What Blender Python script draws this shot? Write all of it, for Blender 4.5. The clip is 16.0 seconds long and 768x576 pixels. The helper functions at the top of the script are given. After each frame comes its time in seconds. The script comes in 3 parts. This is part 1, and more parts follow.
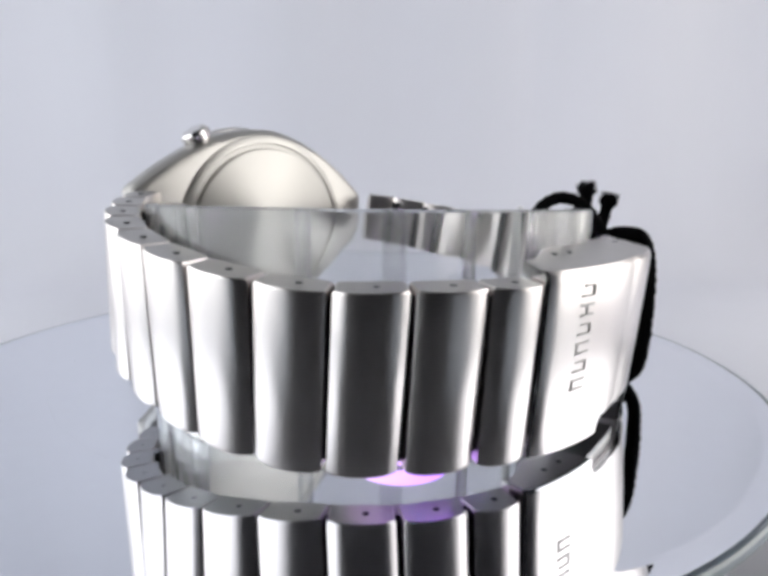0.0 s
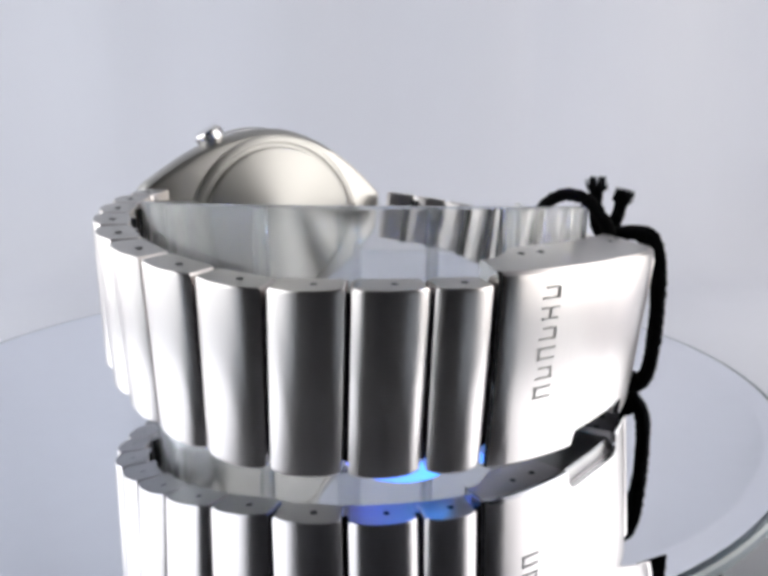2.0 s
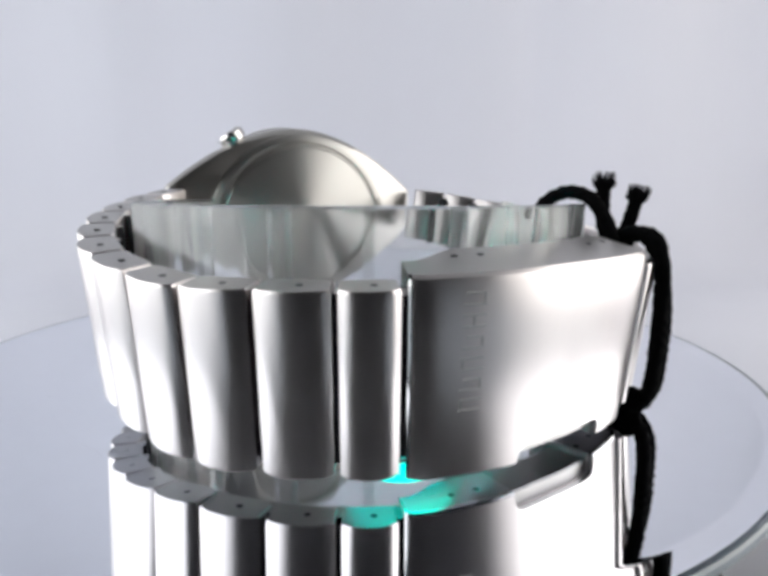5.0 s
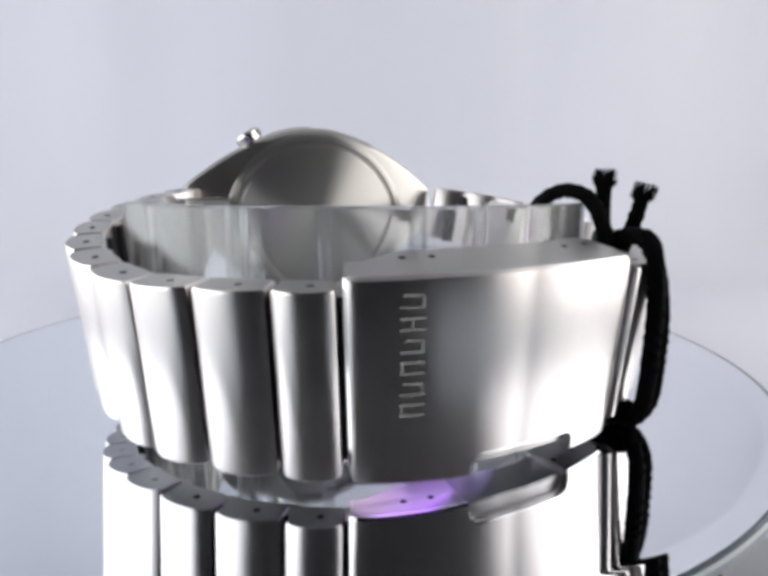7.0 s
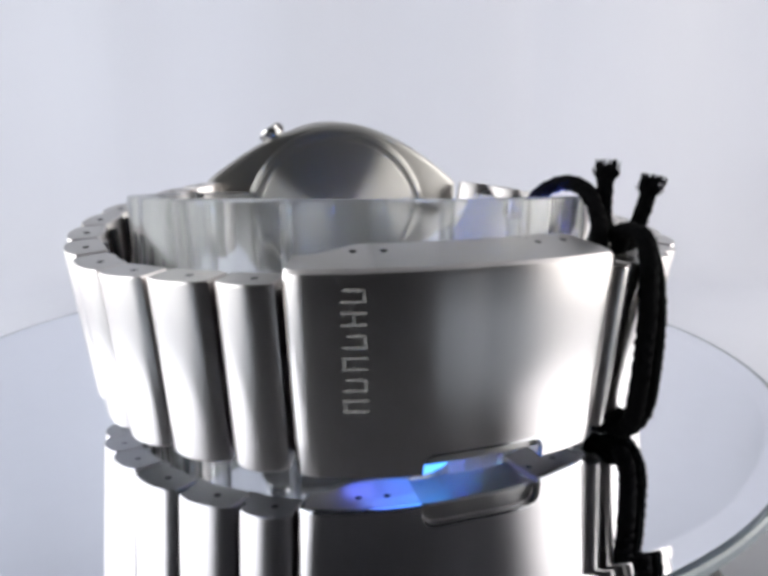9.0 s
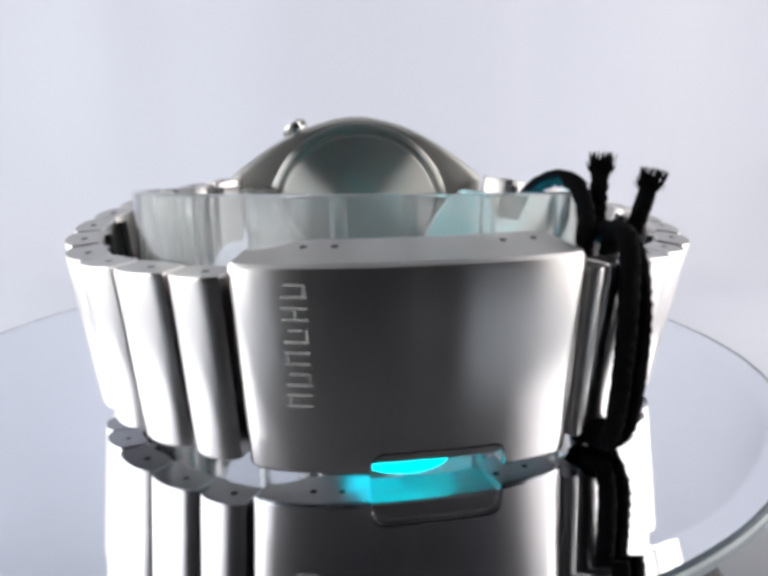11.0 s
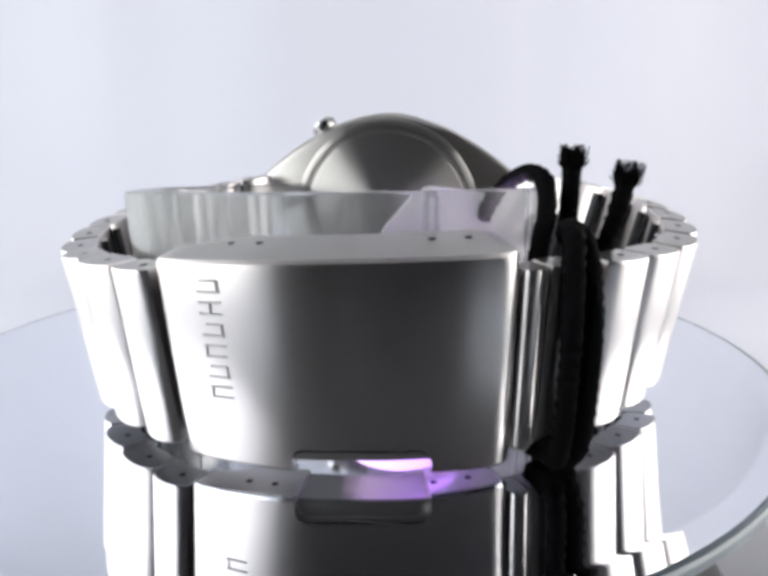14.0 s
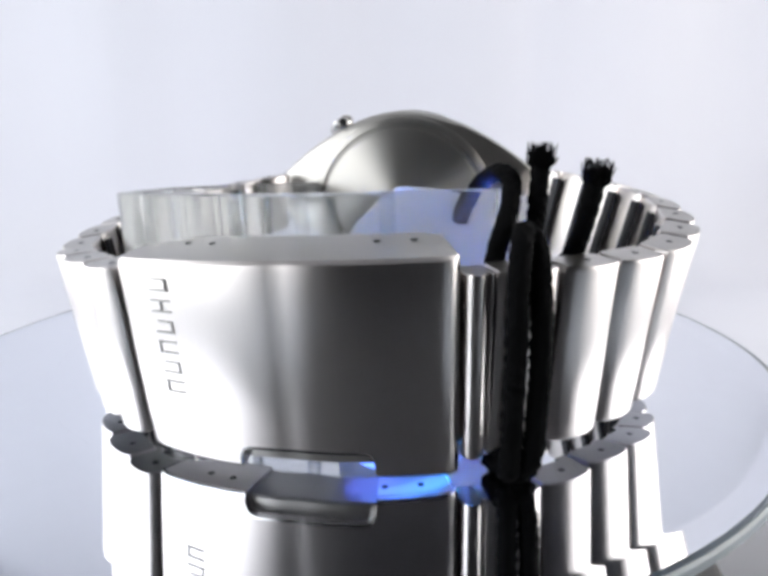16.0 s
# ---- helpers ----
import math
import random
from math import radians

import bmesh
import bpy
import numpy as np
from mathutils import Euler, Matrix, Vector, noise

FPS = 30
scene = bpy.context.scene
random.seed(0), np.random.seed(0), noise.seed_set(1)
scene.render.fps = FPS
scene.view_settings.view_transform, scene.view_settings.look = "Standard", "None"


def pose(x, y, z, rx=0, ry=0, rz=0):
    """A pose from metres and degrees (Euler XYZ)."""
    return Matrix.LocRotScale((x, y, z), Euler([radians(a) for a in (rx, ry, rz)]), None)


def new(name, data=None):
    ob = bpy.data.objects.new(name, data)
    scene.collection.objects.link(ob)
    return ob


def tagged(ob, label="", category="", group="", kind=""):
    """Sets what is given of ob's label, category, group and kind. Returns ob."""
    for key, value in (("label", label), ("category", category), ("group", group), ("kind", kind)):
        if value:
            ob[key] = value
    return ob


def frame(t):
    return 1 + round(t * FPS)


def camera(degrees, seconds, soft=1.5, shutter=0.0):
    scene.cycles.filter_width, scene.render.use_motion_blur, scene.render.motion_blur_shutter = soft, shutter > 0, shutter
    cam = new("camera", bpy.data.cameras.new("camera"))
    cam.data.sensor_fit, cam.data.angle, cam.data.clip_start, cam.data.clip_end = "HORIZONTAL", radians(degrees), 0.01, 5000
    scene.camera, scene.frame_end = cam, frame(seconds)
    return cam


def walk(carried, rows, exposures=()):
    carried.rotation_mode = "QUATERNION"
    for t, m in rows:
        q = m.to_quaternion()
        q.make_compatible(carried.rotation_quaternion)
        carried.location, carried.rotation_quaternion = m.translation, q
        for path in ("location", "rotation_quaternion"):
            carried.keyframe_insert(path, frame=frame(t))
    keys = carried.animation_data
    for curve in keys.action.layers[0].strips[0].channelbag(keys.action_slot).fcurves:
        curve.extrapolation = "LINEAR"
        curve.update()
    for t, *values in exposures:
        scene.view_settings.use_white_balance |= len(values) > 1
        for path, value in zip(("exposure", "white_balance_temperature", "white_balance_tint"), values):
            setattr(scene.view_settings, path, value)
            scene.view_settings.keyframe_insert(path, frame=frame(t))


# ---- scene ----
def smooth(a, b, x):
    x = min(1.0, max(0.0, (x - a) / (b - a)))
    return x * x * (3 - 2 * x)


# ---- camera: it stands still while the turntable turns before it ----
MM = 0.001
cam = camera(73.42, 16.0, soft=4.2)
EYE = pose(0.0, -0.07500, 0.02667, 78.898, 0.237, -0.531)
walk(cam, [(0, EYE), (16, EYE)],
     exposures=[(0, 0.26), (6.5, 0.33), (9, 0.43), (11.5, 0.54), (14, 0.62), (16, 0.66)])

# the turntable, which wobbles as it turns: seconds, turn, lift in mm, lean about x and y in degrees, shift of what rides off its middle along x and y in mm
TURN = [
    (0.0, 47.80, -1.565, -1.31, 0.94, -0.013, 1.644),
    (0.5, 45.96, -1.474, -1.24, 0.89, -0.044, 1.468),
    (1.0, 44.11, -1.202, -1.21, 0.77, -0.152, 1.339),
    (1.5, 42.26, -1.161, -1.12, 0.80, -0.202, 1.140),
    (2.0, 40.54, -1.167, -1.12, 0.82, -0.207, 0.883),
    (2.5, 38.69, -1.120, -0.98, 0.78, -0.271, 0.731),
    (3.0, 36.83, -1.141, -0.99, 0.68, -0.399, 0.659),
    (3.5, 35.15, -1.065, -1.01, 0.62, -0.425, 0.522),
    (4.0, 33.32, -1.017, -0.92, 0.58, -0.455, 0.357),
    (6.5, 23.98, -0.796, -0.39, 0.48, -0.797, -0.094),
    (7.0, 22.09, -0.751, -0.37, 0.41, -0.807, -0.191),
    (7.5, 20.22, -0.544, -0.21, 0.29, -0.914, -0.244),
    (8.0, 18.15, -0.261, -0.07, 0.21, -0.727, -0.331),
    (8.5, 16.12, -0.042, 0.10, 0.26, -0.480, -0.351),
    (9.0, 14.14, 0.157, 0.24, 0.20, -0.273, -0.399),
    (11.5, 4.33, 1.014, 0.95, 0.09, 0.262, -0.490),
    (12.0, 2.51, 1.162, 0.90, -0.09, 0.176, -0.644),
    (12.5, 0.68, 1.201, 0.97, -0.16, 0.187, -0.673),
    (13.0, -1.14, 1.220, 1.09, -0.22, 0.273, -0.815),
    (13.5, -2.97, 1.190, 1.11, -0.26, 0.255, -0.747),
    (14.0, -4.97, 1.301, 1.16, -0.47, 0.213, -0.770),
    (14.5, -6.76, 1.362, 1.12, -0.58, 0.120, -0.825),
    (15.0, -8.69, 1.397, 1.17, -0.63, 0.053, -0.875),
    (15.5, -10.59, 1.441, 1.44, -0.70, 0.005, -0.869),
    (16.0, -12.42, 1.442, 1.52, -0.90, -0.046, -0.938),
]

# even steps where the rows lie far apart, so that all that rides on the disc keeps together
STEPS = [r[0] for r in TURN]
for k in range(1, 32):
    if all(abs(k * 0.5 - s) > 0.01 for s in STEPS):
        TURN.append((k * 0.5,) + tuple(float(np.interp(k * 0.5, STEPS, [r[c] for r in TURN[:len(STEPS)]])) for c in (1, 2, 3, 4, 5, 6)))
TURN.sort()

# ---- world and light: a white photo tent, open towards a dark room behind the camera ----
world = bpy.data.worlds.new("room")
scene.world = world
world.use_nodes = True
world.node_tree.nodes["Background"].inputs[0].default_value = (0.009, 0.009, 0.011, 1)
world.node_tree.nodes["Background"].inputs[1].default_value = 1.0


# ---- materials ----
def material(name, colour, rough=0.5, metal=0.0, **more):
    m = bpy.data.materials.new(name)
    m.use_nodes = True
    b = m.node_tree.nodes["Principled BSDF"]
    b.inputs["Base Color"].default_value = (*colour, 1)
    b.inputs["Roughness"].default_value = rough
    b.inputs["Metallic"].default_value = metal
    for k, v in more.items():
        b.inputs[k.replace("_", " ")].default_value = v
    return m


def node(m, kind, **sets):
    n = m.node_tree.nodes.new(kind)
    for k, v in sets.items():
        n.inputs[k].default_value = v
    return n


def wear(m, stretch, scale, bump, rough_from, rough_to, tint=0.0, large=60.0):
    """Grain along an axis (stretch per axis), a soft cloud of wear on a larger scale, and fine relief."""
    t = m.node_tree
    b = t.nodes["Principled BSDF"]
    where = node(m, "ShaderNodeTexCoord")
    mp = node(m, "ShaderNodeMapping")
    mp.inputs["Scale"].default_value = stretch
    n1 = node(m, "ShaderNodeTexNoise", Scale=scale, Detail=4.0)
    n2 = node(m, "ShaderNodeTexNoise", Scale=large, Detail=3.0)
    t.links.new(where.outputs["Object"], mp.inputs["Vector"])
    t.links.new(mp.outputs[0], n1.inputs["Vector"])
    t.links.new(where.outputs["Object"], n2.inputs["Vector"])
    mix = node(m, "ShaderNodeMath")
    mix.operation = "MULTIPLY_ADD"
    mix.inputs[1].default_value = 0.5
    t.links.new(n1.outputs[0], mix.inputs[0])
    half = node(m, "ShaderNodeMath")
    half.operation = "MULTIPLY"
    half.inputs[1].default_value = 0.5
    t.links.new(n2.outputs[0], half.inputs[0])
    t.links.new(half.outputs[0], mix.inputs[2])
    rr = node(m, "ShaderNodeMapRange")
    rr.inputs[1].default_value, rr.inputs[2].default_value = 0.3, 0.7
    rr.inputs[3].default_value, rr.inputs[4].default_value = rough_from, rough_to
    t.links.new(mix.outputs[0], rr.inputs[0])
    t.links.new(rr.outputs[0], b.inputs["Roughness"])
    bp = node(m, "ShaderNodeBump", Strength=bump, Distance=0.0001)
    t.links.new(n1.outputs[0], bp.inputs["Height"])
    t.links.new(bp.outputs[0], b.inputs["Normal"])
    if tint:
        c = b.inputs["Base Color"].default_value[:3]
        ramp = node(m, "ShaderNodeMapRange")
        ramp.data_type = "FLOAT_VECTOR"
        ramp.inputs[7].default_value, ramp.inputs[8].default_value = (0.3,) * 3, (0.7,) * 3
        ramp.inputs[9].default_value = [v * (1 - tint) for v in c]
        ramp.inputs[10].default_value = [min(1, v * (1 + tint)) for v in c]
        t.links.new(mix.outputs[0], ramp.inputs[6])
        t.links.new(ramp.outputs[1], b.inputs["Base Color"])
    return m


brushed = wear(material("brushed_steel", (0.75, 0.705, 0.69), 0.24, 1.0), (1, 1, 0.012), 3200, 0.0, 0.29, 0.33, 0.02, 160)
polished = wear(material("polished_steel", (0.76, 0.74, 0.73), 0.1, 1.0), (1, 1, 1), 2500, 0.03, 0.08, 0.16, 0.03, 200)
def grain_round(m):
    b = m.node_tree.nodes["Principled BSDF"]
    tan = node(m, "ShaderNodeTangent")
    tan.direction_type, tan.axis = "RADIAL", "Z"
    m.node_tree.links.new(tan.outputs[0], b.inputs["Tangent"])
    b.inputs["Anisotropic"].default_value = 0.78
    b.inputs["Anisotropic Rotation"].default_value = 0.25


grain_round(brushed)
satin = wear(material("satin_steel", (0.46, 0.445, 0.425), 0.3, 1.0), (1, 1, 1), 6000, 0.06, 0.26, 0.38, 0.05, 200)
# near black: pins and phone trim, also the painted shade in bracelet gaps
dark_trim_and_shade = material("dark_trim_and_gap_shade", (0.03, 0.03, 0.035), 0.5, 0.6)
engraved = wear(material("engraved_steel", (0.58, 0.57, 0.56), 0.55, 0.5), (1, 1, 1), 6000, 0.1, 0.5, 0.7, 0.1, 300)
mirror = wear(material("silver_mirror", (0.80, 0.825, 0.88), 0.02, 1.0), (1, 1, 1), 400, 0.0, 0.012, 0.03, 0.015, 25)
glass_edge = material("glass_edge", (0.5, 0.55, 0.58), 0.2, 0.0, Transmission_Weight=0.2, IOR=1.5)
clear = wear(material("clear_plastic", (0.95, 0.96, 0.96), 0.06, 0.0, Transmission_Weight=1.0, IOR=1.45), (1, 1, 0.2), 900, 0.03, 0.0, 0.1, 0.0, 150)
clear.node_tree.nodes["Principled BSDF"].inputs["Transmission Weight"].default_value = 0.9
cord_black = wear(material("black_cord", (0.004, 0.004, 0.0045), 0.95, 0.0, Specular_IOR_Level=0.05), (1, 1, 1), 3000, 0.8, 0.75, 0.95, 0.5, 400)
paper = wear(material("white_card", (0.80, 0.80, 0.79), 0.7, 0.0), (1, 1, 1), 2500, 0.1, 0.6, 0.8, 0.03, 120)
def let_light_through(m, colour, share):
    """Thin card: part of the light that falls on one side glows through to the other."""
    t = m.node_tree
    tr = node(m, "ShaderNodeBsdfTranslucent")
    tr.inputs[0].default_value = (*colour, 1)
    mix = node(m, "ShaderNodeMixShader")
    mix.inputs[0].default_value = share
    t.links.new(t.nodes["Principled BSDF"].outputs[0], mix.inputs[1])
    t.links.new(tr.outputs[0], mix.inputs[2])
    t.links.new(mix.outputs[0], t.nodes["Material Output"].inputs[0])


let_light_through(paper, (0.9, 0.9, 0.89), 0.5)
sweep_paper = wear(material("white_backdrop", (0.70, 0.705, 0.77), 0.8, 0.0), (1, 1, 0.1), 14, 0.0, 0.75, 0.9, 0.035, 5)
table_grey = wear(material("grey_table", (0.44, 0.50, 0.57), 0.4, 0.0), (1, 0.2, 1), 40, 0.02, 0.35, 0.5, 0.12, 9)
black_case = wear(material("black_phone_case", (0.006, 0.006, 0.007), 0.6, 0.0, Specular_IOR_Level=0.2), (1, 1, 1), 900, 0.1, 0.55, 0.7, 0.1, 80)
white_plastic = wear(material("white_plastic", (0.72, 0.73, 0.75), 0.5, 0.0), (1, 1, 1), 900, 0.1, 0.45, 0.6, 0.05, 80)
black_plastic = wear(material("black_plastic", (0.03, 0.03, 0.034), 0.45, 0.0), (1, 1, 1), 900, 0.1, 0.4, 0.55, 0.1, 80)


def glowing(name, colour, strength):
    m = bpy.data.materials.new(name)
    m.use_nodes = True
    t = m.node_tree
    t.nodes.remove(t.nodes["Principled BSDF"])
    e = t.nodes.new("ShaderNodeEmission")
    e.inputs[0].default_value, e.inputs[1].default_value = (*colour, 1), strength
    t.links.new(e.outputs[0], t.nodes["Material Output"].inputs[0])
    return m


def cloth(name, colour, strength, half, ends):
    """Lit cloth over a tube lamp: full in the middle, fading towards both ends."""
    m = glowing(name, colour, strength)
    t = m.node_tree
    e = [n for n in t.nodes if n.type == "EMISSION"][0]
    co = node(m, "ShaderNodeTexCoord")
    sep = node(m, "ShaderNodeSeparateXYZ")
    t.links.new(co.outputs["Object"], sep.inputs[0])
    ab = node(m, "ShaderNodeMath")
    ab.operation = "ABSOLUTE"
    t.links.new(sep.outputs[1], ab.inputs[0])
    mr = node(m, "ShaderNodeMapRange")
    mr.interpolation_type = "SMOOTHSTEP"
    mr.inputs[1].default_value, mr.inputs[2].default_value = half * 0.35, half
    mr.inputs[3].default_value, mr.inputs[4].default_value = strength, strength * ends
    t.links.new(ab.outputs[0], mr.inputs[0])
    t.links.new(mr.outputs[0], e.inputs[1])
    return m


diffuser_glow = cloth("warm_diffuser_cloth", (1.0, 0.98, 0.955), 2.65, 0.22, 0.3)
cool_glow = cloth("cool_diffuser_cloth", (0.955, 0.98, 1.0), 2.3, 0.38, 0.38)
roof_glow = glowing("roof_cloth", (0.92, 0.95, 1.0), 0.38)


def colour_wheel_material(name, strength):
    """The LED's run of colours laid round an added wheel: the hue follows the angle round its axle."""
    m = glowing(name, (1, 1, 1), strength)
    t = m.node_tree
    e = [n for n in t.nodes if n.type == "EMISSION"][0]
    co = node(m, "ShaderNodeTexCoord")
    sep = node(m, "ShaderNodeSeparateXYZ")
    t.links.new(co.outputs["Object"], sep.inputs[0])
    at = node(m, "ShaderNodeMath")
    at.operation = "ARCTAN2"
    t.links.new(sep.outputs[1], at.inputs[0])
    t.links.new(sep.outputs[0], at.inputs[1])
    mr = node(m, "ShaderNodeMapRange")
    mr.inputs[1].default_value, mr.inputs[2].default_value = -math.pi, math.pi
    t.links.new(at.outputs[0], mr.inputs[0])
    ramp = node(m, "ShaderNodeValToRGB")
    stops = [(0.0, (0.52, 0.40, 0.52)), (0.10, (0.40, 0.14, 0.95)), (0.22, (0.24, 0.13, 1.0)), (0.33, (0.10, 0.24, 1.0)),
             (0.45, (0.02, 0.55, 1.0)), (0.62, (0.0, 0.80, 0.95)), (0.76, (0.0, 0.80, 0.62)), (0.86, (0.06, 0.72, 0.36)),
             (0.93, (0.40, 0.60, 0.42)), (1.0, (0.55, 0.40, 0.50))]
    el = ramp.color_ramp.elements
    el[0].position, el[1].position = 0.0, 1.0
    for p, c in stops[1:-1]:
        el.new(p)
    for k, (p, c) in zip(el, stops):
        k.color = (*c, 1)
    t.links.new(mr.outputs[0], ramp.inputs[0])
    t.links.new(ramp.outputs[0], e.inputs[0])
    return m


# ---- building helpers ----
def mesh_of(name, bm, mat, sharp=35):
    bmesh.ops.recalc_face_normals(bm, faces=bm.faces)
    me = bpy.data.meshes.new(name)
    bm.to_mesh(me)
    bm.free()
    me.materials.append(mat)
    me.shade_smooth()
    me.set_sharp_from_angle(angle=radians(sharp))
    return me


def part(name, bm, mat, parent, label="", m=None, sharp=35):
    ob = new(name, bm if isinstance(bm, bpy.types.Mesh) else mesh_of(name, bm, mat, sharp))
    ob.parent = parent
    if m is not None:
        ob.matrix_basis = m
    if label:
        ob["label"] = label
    return ob


def loft(rings, caps=True, closed=False):
    """Closed rings of points, joined one to the next."""
    bm = bmesh.new()
    vs = [[bm.verts.new(p) for p in r] for r in rings]
    pairs = list(zip(vs, vs[1:])) + ([(vs[-1], vs[0])] if closed else [])
    for a, b in pairs:
        n = len(a)
        for i in range(n):
            bm.faces.new((a[i], a[(i + 1) % n], b[(i + 1) % n], b[i]))
    if caps and not closed:
        bm.faces.new(vs[0][::-1])
        bm.faces.new(vs[-1])
    return bm


def lathe(profile, n=96, axis="z"):
    """A profile of (radius, height) turned about an axis; radius 0 closes it."""
    rings = [[(r * math.cos(2 * math.pi * i / n), r * math.sin(2 * math.pi * i / n), z) for i in range(n)] for r, z in profile]
    return loft(rings)


def tube(path, radius, n=10, ridges=0, depth=0.0, lay=0.0012):
    """A cord along a smooth path; ridges wind round it like twisted yarn."""
    pts = []
    P = [Vector(p) for p in path]
    Q = [P[0] * 2 - P[1]] + P + [P[-1] * 2 - P[-2]]
    for i in range(1, len(Q) - 2):
        for k in range(8):
            u = k / 8
            a, b, c, d = Q[i - 1:i + 3]
            pts.append(0.5 * ((2 * b) + (c - a) * u + (2 * a - 5 * b + 4 * c - d) * u * u + (3 * b - a - 3 * c + d) * u ** 3))
    pts.append(P[-1])
    fine = [pts[0]]
    step = radius * 0.45
    for a, b in zip(pts, pts[1:]):
        n2 = max(1, int((b - a).length / step))
        fine += [a.lerp(b, (j + 1) / n2) for j in range(n2)]
    rings, run = [], 0.0
    side = Vector((0.31, 0.9, 0.2))
    for i, p in enumerate(fine):
        t = (fine[min(i + 1, len(fine) - 1)] - fine[max(i - 1, 0)]).normalized()
        side = (side - t * side.dot(t)).normalized()
        up = t.cross(side)
        if i:
            run += (p - fine[i - 1]).length
        ring = []
        for k in range(n):
            a = 2 * math.pi * k / n
            r = radius
            if ridges:
                r *= 1 + depth * (abs(math.cos((a * ridges / 2) + run / lay * math.pi)) - 0.6) * 1.5
                r *= 1 + 0.10 * noise.noise(p * 1500 + Vector((k * 1.7, 0, 0)))
            ring.append(p + (side * math.cos(a) + up * math.sin(a)) * r)
        rings.append(ring)
    return loft(rings)


def block(x0, x1, y0, y1, z0, z1, bevel=0.0):
    bm = bmesh.new()
    bmesh.ops.create_cube(bm, size=1, matrix=Matrix.Translation(((x0 + x1) / 2, (y0 + y1) / 2, (z0 + z1) / 2)) @ Matrix.Diagonal((x1 - x0, y1 - y0, z1 - z0, 1)))
    if bevel:
        bmesh.ops.bevel(bm, geom=bm.edges[:], offset=bevel, segments=2, affect="EDGES")
    return bm


# ---- the place: backdrop, table, softboxes ----
def backdrop():
    """A white sheet that hangs behind and runs forward on the table, with soft upright folds."""
    bend = [(0.20 + 0.06 * math.sin(radians(90 * k / 8)), -0.0285 + 0.06 * (1 - math.cos(radians(90 * k / 8)))) for k in range(9)]
    prof = [(-0.012, -0.0285), (0.05, -0.0285), (0.14, -0.0285), (0.18, -0.0285)] + bend + [(0.26, 0.10), (0.26, 0.2), (0.26, 0.3), (0.26, 0.42)]
    bm = bmesh.new()
    cols = []
    nx = 90
    for i in range(nx + 1):
        x = -0.30 + 0.60 * i / nx
        fold = 0.0035 * math.sin(x * 31 + 0.6) + 0.0028 * math.sin(x * 57 + 2) + 0.002 * noise.noise(Vector((x * 18, 3, 1)))
        fold += 0.003 * math.exp(-((x - 0.095) / 0.012) ** 2) - 0.0028 * math.exp(-((x + 0.165) / 0.015) ** 2)
        cols.append([bm.verts.new((x, y + fold * smooth(0.0, 0.12, z), z)) for y, z in prof])
    for a, b in zip(cols, cols[1:]):
        for j in range(len(prof) - 1):
            bm.faces.new((a[j], b[j], b[j + 1], a[j + 1]))
    ob = new("backdrop", mesh_of("backdrop", bm, sweep_paper, 80))
    s = ob.modifiers.new("sheet", "SOLIDIFY")
    s.thickness = 0.0008
    tagged(ob, "white paper sweep with soft upright folds", "backdrop", kind="structure")


def table():
    ob = new("table_top", mesh_of("table_top", block(-0.9, 0.9, -0.6, 0.7, -0.06, -0.0295, 0.003), table_grey))
    tagged(ob, "smooth blue-grey table top under the turntable", "table", kind="structure")


def softbox(name, m, w, h, glow, label):
    """A lit cloth in a shallow black housing, its face towards its own -z."""
    base = tagged(new(name), label, "softbox")
    base.matrix_basis = m
    part("diffuser", block(-w / 2 + 0.004, w / 2 - 0.004, -h / 2 + 0.004, h / 2 - 0.004, 0.001, 0.004), glow, base)
    for x0, x1, y0, y1 in ((-w / 2, w / 2, h / 2, h / 2 + 0.006), (-w / 2, w / 2, -h / 2 - 0.006, -h / 2),
                           (-w / 2 - 0.006, -w / 2, -h / 2, h / 2), (w / 2, w / 2 + 0.006, -h / 2, h / 2)):
        part("frame_bar", block(x0, x1, y0, y1, -0.004, 0.03, 0.001), white_plastic, base)
    part("back_panel", block(-w / 2, w / 2, -h / 2, h / 2, 0.024, 0.028), black_plastic, base)
    return base


def phone():
    """The dark phone that stands before the turntable, mirrored in the steel."""
    base = tagged(new("phone"), "black phone standing upright on the table facing the turntable", "phone")
    base.matrix_basis = pose(0, -0.0805, -0.0295)
    part("body", block(-0.036, 0.036, -0.008, 0.0, 0.0, 0.146, 0.003), black_case, base)
    part("screen", block(-0.033, 0.033, -0.0086, -0.0078, 0.004, 0.142, 0.0003), dark_trim_and_shade, base)
    part("lens_ring", lathe([(0.0042, 0.0), (0.0042, 0.0006), (0.0036, 0.0009), (0.0030, 0.0004), (0.0002, 0.0003)], 32), dark_trim_and_shade, base, "", pose(0, 0, 0.056, -90))
    return base


# ---- turntable ----
R_DISC = 59.8 * MM
BEVEL = 57.2 * MM
HOLE = 43.0 * MM
AXLE = 12 * MM
DISC_AT = (-5.3 * MM, 9.0 * MM)
MIRROR_AT = 1.0 * MM
SPOT = (9.5 * MM, -20.5 * MM)
FRONT_SPOT = (1.8 * MM, -27.4 * MM)


